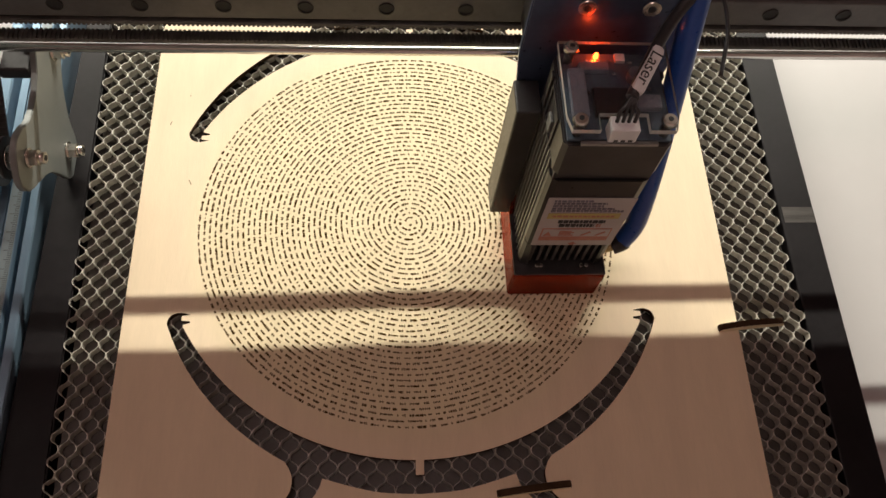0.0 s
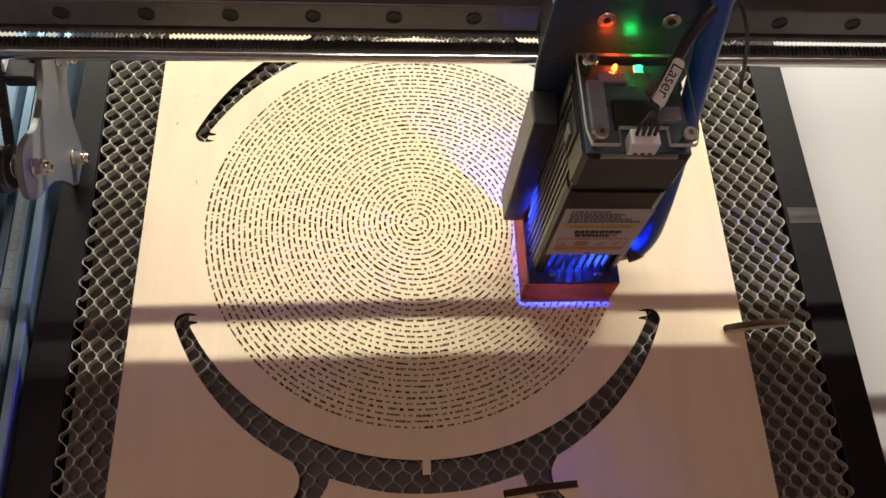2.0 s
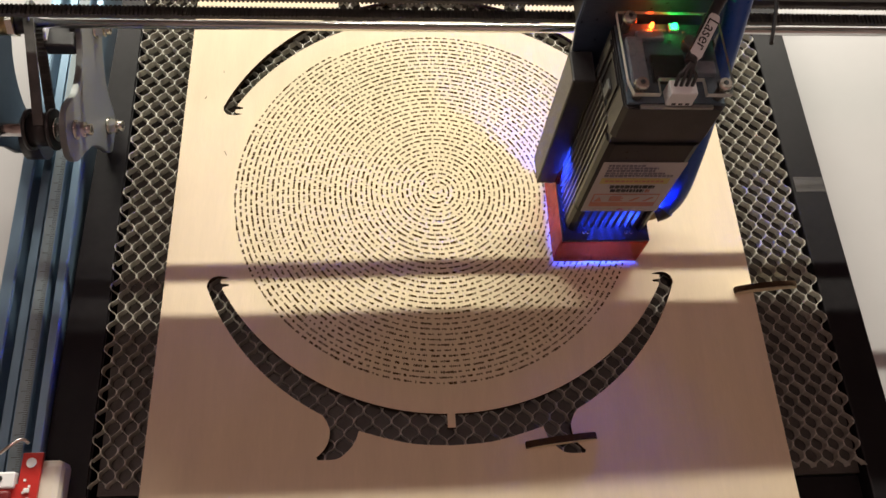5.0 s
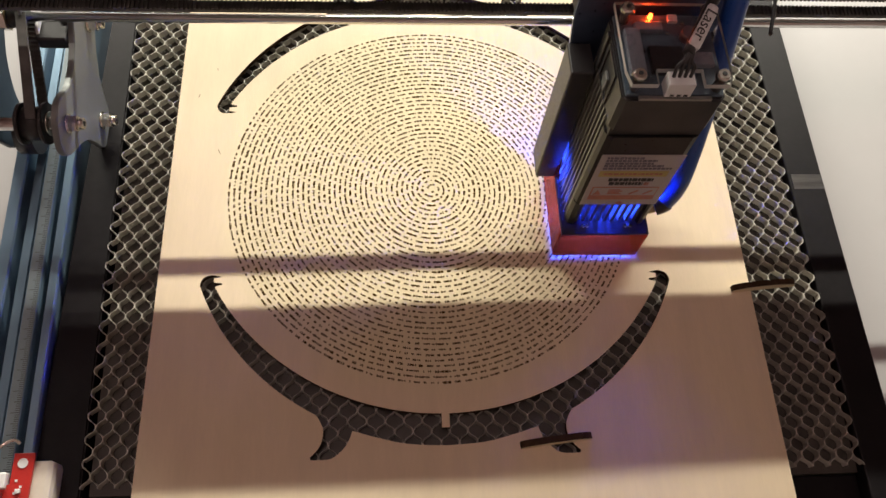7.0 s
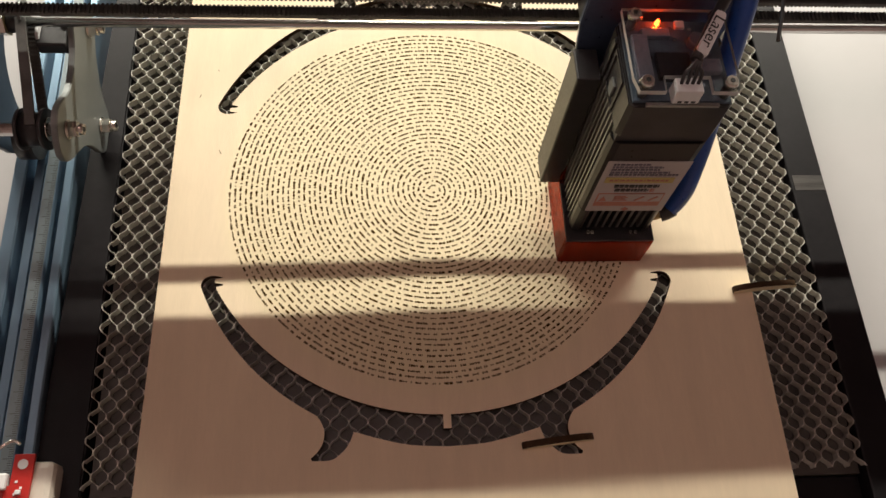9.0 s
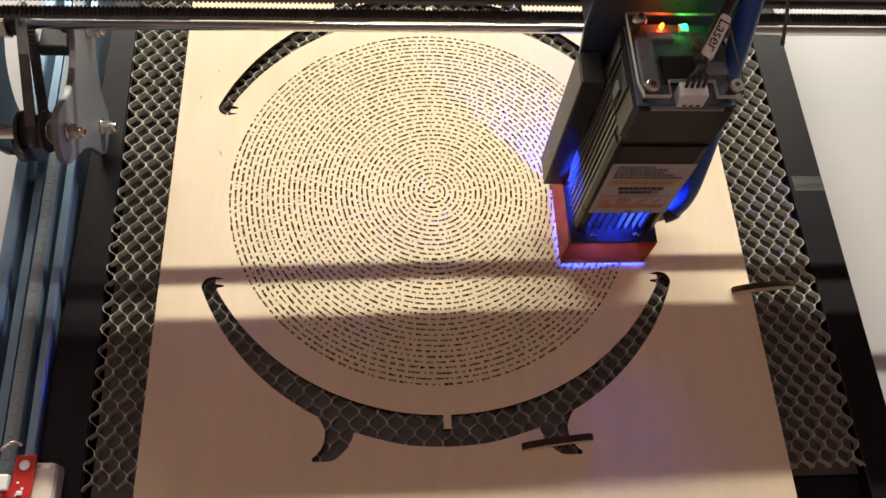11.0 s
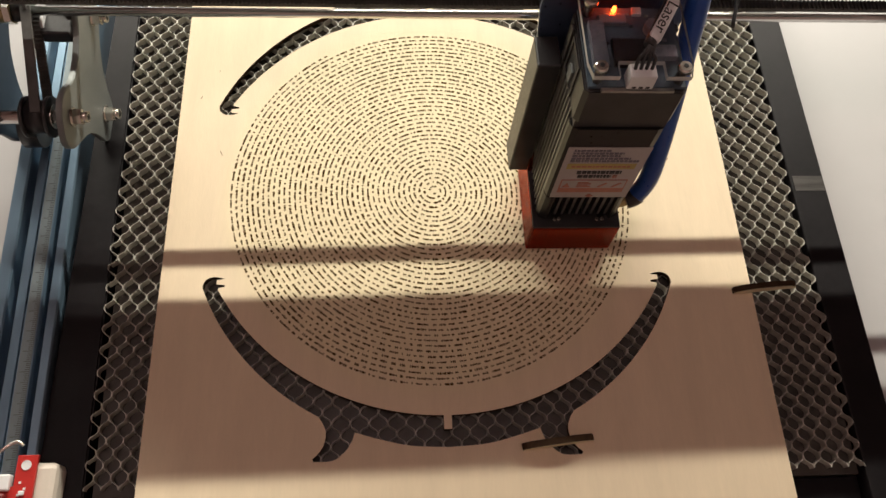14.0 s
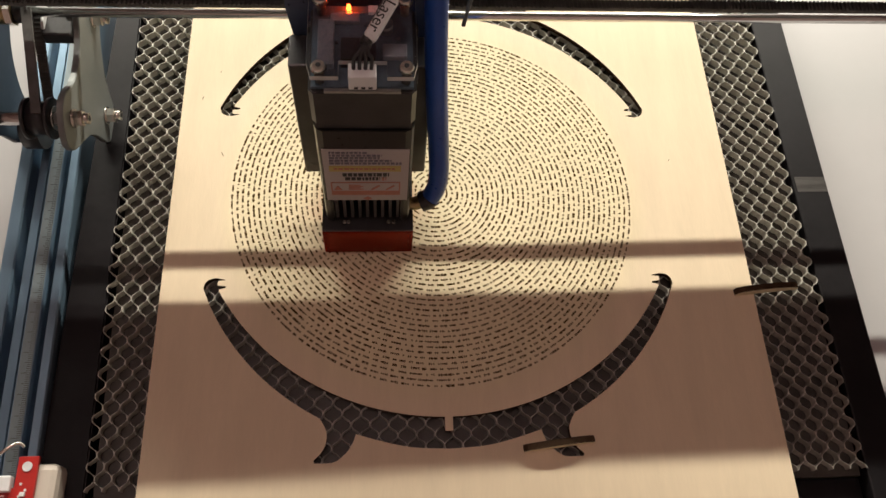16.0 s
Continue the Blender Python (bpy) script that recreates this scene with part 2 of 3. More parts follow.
bed = tagged(empty("honeycomb_bed", (0, 0, Z_TABLE)), "steel honeycomb cutting bed in a black frame", "honeycomb bed")


def ribbon_mesh():
    """Corrugated steel ribbons that touch in turn and leave rounded cells."""
    pitch, wave, wall = 0.00429, 0.0108, 0.00016
    n = int(round((HX1 - HX0) / pitch))
    steps = 12
    rows = int((HY1 - HY0) / wave * steps)
    rng = np.random.default_rng(4)
    for i in range(n + 1):
        sign = 1 if i % 2 else -1
        verts, faces, base = [], [], 0
        for j in range(rows + 1):
            y = HY0 + wave * j / steps
            ph = 2 * math.pi * j / steps
            c = math.cos(ph)
            s = math.tanh(1.35 * c) / math.tanh(1.35)
            sway = 0.0007 * math.sin(y * 21 + i * 0.13) + 0.0005 * math.sin(y * 57 + i * 0.21)
            x = HX0 + pitch * i + sign * s * pitch * 0.47 + sway + rng.normal(0, 0.00006)
            x += 0.030 * (0.107 - y) * min(1.0, max(0.0, (-x - 0.10) / 0.065))
            for dx, z in ((-wall, Z_H - DEEP), (-wall, Z_H), (wall, Z_H), (wall, Z_H - DEEP)):
                verts.append((x + dx, y, z - Z_TABLE))
        for j in range(rows):
            a = base + 4 * j
            for k in range(3):
                faces.append((a + k, a + k + 1, a + k + 5, a + k + 4))
        me = bpy.data.meshes.new("ribbon")
        me.from_pydata(verts, [], faces)
        me.materials.append(HONEY)
        ob = new("ribbon", me)
        ob.parent = bed


ribbon_mesh()
H = -Z_TABLE
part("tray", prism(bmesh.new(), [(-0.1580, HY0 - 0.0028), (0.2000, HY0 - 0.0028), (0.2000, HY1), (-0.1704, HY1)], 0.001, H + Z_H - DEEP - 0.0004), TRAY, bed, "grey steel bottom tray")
# flat black strip that darkens one row of cells
part("dark_row", boxm(-0.1640, 0.1995, 0.0435, 0.0525, H + Z_H - DEEP - 0.0004, H + Z_H - DEEP + 0.0002), HOLE, bed, "black strip under one row of honeycomb cells")
part("side_rail", prism(bmesh.new(), [(-0.1822, -0.172), (-0.1600, -0.172), (-0.1722, 0.27), (-0.1822, 0.27)], 0.0, H - 0.0036, "z", bevel=0.0008), FRAME, bed)
part("side_rail", boxm(0.2012, 0.2210, -0.172, 0.27, 0.0, H - 0.0036, bevel=0.0008), FRAME, bed)
# glint on the scratched rail, put in as a thin paler strip
part("glint_strip", boxm(0.2030, 0.2204, 0.0015, 0.0110, H - 0.0040, H - 0.00345), mat("scratched_glint", (0.10, 0.095, 0.09), 0.3, 0.5, vary=0.5, scale=90, stretch=(0.2, 3, 1)), bed, "scratched bright glint across the black rail, set in as a paler strip")
part("end_rail", boxm(-0.1710, 0.2008, -0.172, HY0 - 0.003, 0.0, H - 0.011, bevel=0.001), FRAME, bed)
part("end_rail", boxm(-0.1710, 0.2008, HY1 + 0.002, 0.27, 0.0, H - 0.011, bevel=0.001), FRAME, bed)

# ---- the plywood sheet with its cut-outs ----
CUT_X = 0.0022


def half_cut():
    """The lower crescent: two arcs, a notched hook at each end, two curled feet."""
    def arc(cy, r, p, q, n):
        a0, a1 = (math.atan2(e[1] - cy, e[0] - CUT_X) for e in (p, q))
        return [(CUT_X + r * math.cos(a0 + (a1 - a0) * k / n), cy + r * math.sin(a0 + (a1 - a0) * k / n)) for k in range(n + 1)]
    beak = [(-0.1058, -0.0493), (-0.1085, -0.0486), (-0.1112, -0.0483), (-0.1140, -0.0491), (-0.1157, -0.0508), (-0.1164, -0.0530)]
    notch = [(-0.1098, -0.0499), (-0.1098, -0.0522), (-0.1058, -0.0527), (-0.1058, -0.0536), (-0.1088, -0.0543)]
    foot_out = [(-0.0562, -0.1222), (-0.0545, -0.1265), (-0.0550, -0.1318), (-0.0572, -0.1358), (-0.0603, -0.1388)]
    foot_in = [(-0.0598, -0.1400), (-0.0520, -0.1399), (-0.0480, -0.1380), (-0.0445, -0.1345), (-0.0425, -0.1312), (-0.0412, -0.1272)]
    low = [(-0.0320, -0.1300), (-0.0160, -0.1338), (CUT_X, -0.1350)]
    out = smooth(beak, 4) + arc(-0.0070, 0.1276, (-0.1160, -0.0540), (-0.0585, -0.1205), 26) + smooth(foot_out, 4) + smooth(foot_in, 4) + smooth(low, 4)
    tick = CUT_X - 0.0019
    inn = notch + arc(0.0073, 0.1275, (-0.1096, -0.0556), (tick, -0.1202), 34) + [(tick, -0.1268)]
    left = out[::-1] + inn                    # from the lowest middle round the hook to the tick
    right = [(2 * CUT_X - x, y) for x, y in left[::-1]]
    return left + right[:-1]


def plywood():
    thing = tagged(empty("plywood_sheet", (0, 0, -0.003)), "pale birch plywood sheet engraved with a spiral of text", "plywood sheet")
    low = half_cut()
    loops = [[(-0.1372, -0.172), (0.1628, -0.172), (0.1628, 0.20), (-0.1372, 0.20)], low, [(x, -y) for x, y in low]]
    bm = bmesh.new()
    edges = []
    for lp in loops:
        vs = [bm.verts.new((x, y, 0.003)) for x, y in lp]
        for i in range(len(vs)):
            edges.append(bm.edges.new((vs[i], vs[(i + 1) % len(vs)])))
    bmesh.ops.triangle_fill(bm, use_beauty=True, use_dissolve=False, edges=edges)
    for f in bm.faces:
        if f.normal.z < 0:
            f.normal_flip()
    rim = [e for e in bm.edges if len(e.link_faces) == 1]
    ext = bmesh.ops.extrude_edge_only(bm, edges=rim)
    for v in [g for g in ext["geom"] if isinstance(g, bmesh.types.BMVert)]:
        v.co.z = 0.0
    for f in bm.faces:
        zs = [v.co.z for v in f.verts]
        f.material_index = 1 if min(zs) < 0.001 else 0
    bmesh.ops.recalc_face_normals(bm, faces=bm.faces)
    part("panel", bm, [PLY, CHAR], thing)
    for x, y, ln, a in ((-0.1131, 0.0237, 0.0030, 115), (-0.1265, 0.0600, 0.0022, 70), (-0.1180, 0.0780, 0.0012, 100), (0.1310, 0.0200, 0.0016, 60)):
        s = part("scratch", boxm(-ln / 2, ln / 2, -0.00014, 0.00014, 0.0, 0.00006), BURN, thing, "fine dark scratch")
        s.matrix_local = pose(x, y, 0.0031, 0, 0, a)
    return thing


sheet = plywood()


def engraving():
    """Tiny burnt words along a spiral, each made of short strokes."""
    rng = np.random.default_rng(11)
    step = 0.002735
    verts, faces = [], []
    th = 2 * math.pi * 0.45
    z = 0.00312

    def quad(t0, t1, r0, r1):
        b = len(verts)
        g = step / (2 * math.pi)
        for t, d in ((t0, r0), (t1, r0), (t1, r1), (t0, r1)):
            r = g * t + d
            verts.append((r * math.cos(-t + 2.0), r * math.sin(-t + 2.0), z))
        faces.append((b, b + 1, b + 2, b + 3))

    while step * th / (2 * math.pi) < 0.1066:
        r = step * th / (2 * math.pi)
        letters = int(rng.choice([1, 2, 3, 4, 5, 6, 7, 8], p=[.12, .20, .24, .19, .12, .07, .04, .02]))
        weight = rng.uniform(0.88, 1.20)
        wave = rng.normal(0, 0.00005)
        for k in range(letters):
            w = rng.uniform(0.00052, 0.00088)
            hgt = rng.choice([0.00076, 0.00090, 0.00108]) * weight
            a, b = th, th + w / r
            kind = rng.integers(0, 4)
            if kind < 2:
                quad(a, b, wave - hgt / 2, wave + hgt / 2)
            elif kind == 2:
                quad(a, b, wave - hgt / 2, wave + 0.0001)
                quad(a, a + 0.55 * (b - a), wave + 0.0001, wave + hgt / 2)
            else:
                quad(a, b, wave - 0.0001, wave + hgt / 2)
                quad(a + 0.35 * (b - a), b, wave - hgt / 2, wave - 0.0001)
            th += (w + rng.choice([0.00003, 0.00010, 0.00032])) / r
        th += rng.uniform(0.0009, 0.0021) / r
    me = bpy.data.meshes.new("engraved_text")
    me.from_pydata(verts, [], faces)
    me.materials.append(BURN)
    ob = new("engraved_text", me)
    ob.parent = sheet
    tagged(ob, "spiral of tiny dark brown burnt words", kind="stuff")


engraving()


def hold_pin(x, y, turn):
    """A plywood pin: an arched cap on edge with a stem down into the bed."""
    thing = tagged(empty("hold_down_pin"), "small arched plywood pin with scorched edges holding the sheet down", "hold-down pin", group="pins along the sheet")
    thing.matrix_world = pose(x, y, 0.0, 0, 0, turn)
    cap = [(-0.0168, 0.0002), (0.0168, 0.0002), (0.0170, 0.0022)] + [(0.0170 * math.cos(a), 0.0022 + 0.0034 * math.sin(a)) for a in [math.pi * k / 14 for k in range(1, 14)]] + [(-0.0170, 0.0022)]
    bm = prism(bmesh.new(), cap, -0.0016, 0.0016, "y", bevel=0.0002)
    for f in bm.faces:
        f.material_index = 0 if abs(f.normal.y) > 0.9 else 1
    part("cap", bm, [PLY, CHAR], thing)
    return thing


hold_pin(0.1690, -0.0585, 5)
hold_pin(0.0530, -0.1345, 6)

# ---- the left guide rail ----
def guide_rail():
    thing = tagged(empty("guide_rail", (0, 0, Z_TABLE)), "blue-grey slotted aluminium guide rail with a ruler tape", "guide rail")
    top = -Z_TABLE + 0.001
    prof = [(-0.2125, 0.0), (-0.1826, 0.0), (-0.1826, top - 0.0010), (-0.1832, top), (-0.1868, top), (-0.1876, top - 0.002), (-0.1876, top - 0.010), (-0.1898, top - 0.010), (-0.1898, top - 0.002),
            (-0.1904, top), (-0.1968, top), (-0.1974, top - 0.002), (-0.1974, top - 0.009), (-0.1995, top - 0.009), (-0.1995, top - 0.004), (-0.2035, top - 0.004), (-0.2035, top - 0.010), (-0.2065, top - 0.010), (-0.2065, top - 0.001), (-0.2072, top), (-0.2125, top)]
    part("extrusion", prism(bmesh.new(), prof, -0.30, 0.33, "y", bevel=0.0003), BLUEAL, thing)
    part("ruler_tape", boxm(-0.1962, -0.1908, -0.150, 0.30, top + 0.0001, top + 0.0004), RULER, thing, "pale ruler tape with black tick marks")
    bm = bmesh.new()
    for k in range(0, 190):
        y = -0.149 + k * 0.001
        ln = 0.0042 if k % 10 == 0 else 0.0032 if k % 5 == 0 else 0.0020
        box(bm, -0.1909 - ln, -0.1909, y - 0.00012, y + 0.00012, top + 0.0004, top + 0.00046)
    tagged(part("tick_scale", bm, MARK, thing), kind="stuff")
    thing.rotation_euler.z = math.radians(1.9)
    thing.location.x = -0.0033
    return thing


guide_rail()


def end_stop():
    thing = tagged(empty("limit_switch", (-0.174, -0.146, -0.0)), "red circuit board limit switch on a cream plastic block", "limit switch")
    part("block", boxm(-0.012, 0.0048, -0.030, 0.0085, -0.030, 0.0065, bevel=0.003), mat("cream_plastic", (0.62, 0.56, 0.48), 0.5, vary=0.05), thing, "cream plastic block with rounded corners")
    part("circuit_board", boxm(-0.0300, -0.0100, -0.034, -0.0020, 0.0068, 0.0084, bevel=0.0002), REDPCB, thing)
    part("board_tongue", boxm(-0.0120, -0.0035, -0.034, 0.0112, 0.0068, 0.0085, bevel=0.0002), REDPCB, thing, "red board end with a screw hole")
    part("mounting_hole", ring(cylm((-0.0078, 0.0068, 0.0086), 0.0017, 0.0003, "z", 18), (-0.0078, 0.0068, 0.0087), 0.0021, 0.0017, 0.0004), WHITE, thing, "pale screw hole")
    part("solder_joint", boxm(-0.0090, -0.0066, -0.0060, -0.0040, 0.0085, 0.0098, bevel=0.0004), WHITE, thing, "bright solder joint")
    part("switch_body", boxm(-0.0300, -0.0130, -0.0040, 0.0030, 0.0062, 0.0105, bevel=0.0008), WHITE, thing, "white switch body")
    part("switch_rivet", cylm((-0.0192, 0.0000, 0.0106), 0.0013, 0.0006, "z", 14), HOLE, thing)
    part("plunger_case", boxm(-0.0300, -0.0135, -0.0125, -0.0050, 0.0084, 0.0120, bevel=0.0012), mat("dark_red_case", (0.16, 0.02, 0.02), 0.3, vary=0.15), thing, "dark red component")
    part("lever", tube(bmesh.new(), [(-0.026, 0.008, 0.010), (-0.021, 0.0105, 0.011), (-0.016, 0.0145, 0.0115), (-0.0125, 0.0165, 0.0105), (-0.0100, 0.0150, 0.0095)], 0.0008, 8), BOLT, thing, "bent bright metal lever")
    bm = bmesh.new()
    for k in range(4):
        box(bm, -0.0098 + 0.0022 * (k % 2), -0.0088 + 0.0022 * (k % 2), -0.001 - k * 0.0026, 0.0000 - k * 0.0026, 0.0085, 0.0088)
    part("print_mark", bm, WHITE, thing)


end_stop()


# ---- the moving gantry ----
gantry = tagged(empty("gantry"), "black gantry beam with toothed belts and a chromed rod", "gantry")


def nut(bm, c, r, h, axis="x"):
    cyl(bm, c, r, h, axis, seg=6)
    for f in bm.faces:
        f.smooth = False
    return bm


def build_gantry():
    # front rail with countersunk holes
    bm = bmesh.new()
    box(bm, -0.235, 0.36, 0.0435, 0.0545, 0.0898, 0.1050, bevel=0.0008)
    part("front_rail", bm, ANOD, gantry, "black metal rail with a row of countersunk holes")
    for k in range(-6, 10):
        x = -0.012 + 0.0345 * k
        part("screw_hole", ring(cylm((x, 0.0440, 0.0975), 0.0030, 0.0012, "y", 18), (x, 0.0433, 0.0975), 0.0034, 0.0029, 0.0008, "y"), HOLE, gantry)
    part("rear_beam", boxm(-0.235, 0.36, 0.0547, 0.0750, 0.0900, 0.1195, bevel=0.001), ANOD, gantry, "black aluminium beam")
    # toothed belts, one over the other
    for z, up in ((0.0750, 1), (0.0872, -1)):
        bm = bmesh.new()
        box(bm, -0.232, 0.36, 0.0428, 0.0485, z - 0.0008, z + 0.0008)
        for k in range(0, 294):
            x = -0.230 + k * 0.0020
            zz = z + up * 0.0008
            box(bm, x - 0.00055, x + 0.00055, 0.0428, 0.0485, min(zz, zz + up * 0.0009), max(zz, zz + up * 0.0009))
        part("drive_belt", bm, BELT, gantry, "black rubber toothed belt")
    part("sync_rod", cylm((0.0825, 0.0493, 0.0628), 0.0023, 0.554, "x", 32), STEEL, gantry, "polished chromed steel rod")
    # side plates
    outline = [(0.0580, 0.061), (0.0740, 0.044), (0.0700, 0.036), (0.0580, 0.028), (0.0500, 0.020), (0.0440, 0.010), (0.0410, 0.001), (0.0350, -0.0062), (0.0280, -0.0078), (0.0209, -0.005),
               (0.0165, 0.0), (0.0139, 0.007), (0.0109, 0.015), (0.0060, 0.0225), (-0.0021, 0.029), (-0.0095, 0.0345), (-0.0135, 0.040), (-0.0138, 0.046), (-0.0100, 0.0515), (-0.0040, 0.0562), (0.0030, 0.0580), (0.0100, 0.0555), (0.0180, 0.0508), (0.0300, 0.0500), (0.0420, 0.0530)]
    plate = smooth(outline, 4, True)
    part("side_plate", prism(bmesh.new(), plate, -0.1765, -0.1735, "x", bevel=0.0004), GREY, gantry, "grey metal side plate with a wavy outline")
    part("outer_plate", prism(bmesh.new(), plate, -0.2215, -0.2185, "x", bevel=0.0004), NAVY, gantry, "dark blue outer side plate")
    part("axle", cylm((-0.196, 0.0009, 0.045), 0.0032, 0.050, "x", 20), STEEL, gantry)
    for (y, z, x) in ((0.0009, 0.045, -0.1708), (0.0289, 0.007, -0.1708), (0.0629, 0.043, -0.1708)):
        part("washer", ring(bmesh.new(), (-0.1731, y, z), 0.0046, 0.0022, 0.0007, "x"), BOLT, gantry)
        part("nut", nut(bmesh.new(), (x, y, z), 0.0040, 0.0040), BOLT, gantry, "bright steel nut")
        part("bolt_end", cylm((x + 0.0030, y, z), 0.0027, 0.0036, "x", 18), BOLT, gantry)
        part("bolt_socket", cylm((x + 0.0048, y, z), 0.0014, 0.0003, "x", 6), HOLE, gantry)
    # lower pulley, its belt up to the rod, and the rod's fittings
    lo, hi, rad, out = Vector((0.0009, 0.045)), Vector((0.0493, 0.0628)), 0.0086, 0.0072
    w = bmesh.new()
    ring(w, (-0.1880, lo.x, lo.y), rad - 0.0006, 0.0032, 0.0090, "x")
    ring(w, (-0.1828, lo.x, lo.y), rad + 0.0012, 0.0032, 0.0016, "x")
    ring(w, (-0.1934, lo.x, lo.y), rad + 0.0012, 0.0032, 0.0016, "x")
    part("pulley", w, BLACK, gantry, "black belt pulley")
    part("pulley_face", ring(bmesh.new(), (-0.1816, lo.x, lo.y), 0.0056, 0.0033, 0.0010, "x"), BOLT, gantry, "bright bearing ring")
    d = (hi - lo).normalized()
    far = (hi - lo).length
    for sgn in (1, -1):
        n = Vector((-d.y, d.x)) * sgn
        def slant(bm):
            for v in bm.verts:
                v.co.x -= out * max(0.0, (Vector((v.co.y, v.co.z)) - lo).dot(d)) / far
            return bm
        p = [lo + n * (rad - 0.0004), hi + n * 0.0050, hi + n * 0.0062, lo + n * (rad + 0.0008)]
        rod_belt = part("rod_belt", slant(prism(bmesh.new(), [tuple(q) for q in p], -0.1888, -0.1843, "x")), BELT, gantry, "black toothed belt")
        for k in range(24):
            u = (k + 0.5) / 24
            c = lo.lerp(hi, u) + n * ((rad - 0.0004) * (1 - u) + 0.0050 * u)
            p = [c - d * 0.0005, c + d * 0.0005, c + d * 0.0005 - n * 0.0006, c - d * 0.0005 - n * 0.0006]
            part("belt_tooth", slant(prism(bmesh.new(), [tuple(q) for q in p], -0.1886, -0.1845, "x")), BELT, rod_belt)
    part("rod_pulley", ring(bmesh.new(), (-0.1975, hi.x, hi.y), 0.0052, 0.0028, 0.0064, "x"), BLACK, gantry)
    part("drive_disc", ring(bmesh.new(), (-0.1935, 0.0515, 0.0665), 0.0062, 0.0012, 0.0014, "x"), GREY, gantry, "pale steel disc")
    part("bearing_disc", ring(bmesh.new(), (-0.1900, 0.0490, 0.0545), 0.0046, 0.0010, 0.0014, "x"), WHITE, gantry, "pale bearing disc")
    part("coupling", cylm((-0.2060, hi.x, hi.y), 0.0058, 0.0100, "x", 20), BRASS, gantry, "brass-coloured shaft coupling")
    part("coupling_nut", nut(bmesh.new(), (-0.2028, 0.0493, 0.0628), 0.0068, 0.0030), BOLT, gantry)
    part("motor_block", boxm(-0.1910, -0.1767, 0.0415, 0.0640, 0.0490, 0.0560, bevel=0.001), BLACK, gantry, "black bracket over the rail")
    part("bracket_screw", cylm((-0.1790, 0.0545, 0.0566), 0.0026, 0.0016, "z", 16), BOLT, gantry)
    w = bmesh.new()
    ring(w, (-0.206, 0.019, 0.012), 0.0120, 0.0035, 0.0090, "x")
    part("guide_wheel", w, BLACK, gantry, "black guide wheel on the rail")


build_gantry()

# ---- the laser head ----
head = tagged(empty("laser_head"), "black finned laser module with a red guard and a blue hose", "laser head")
ZT = 0.138
FY = -0.0460      # front face
BYK = -0.0060     # back face


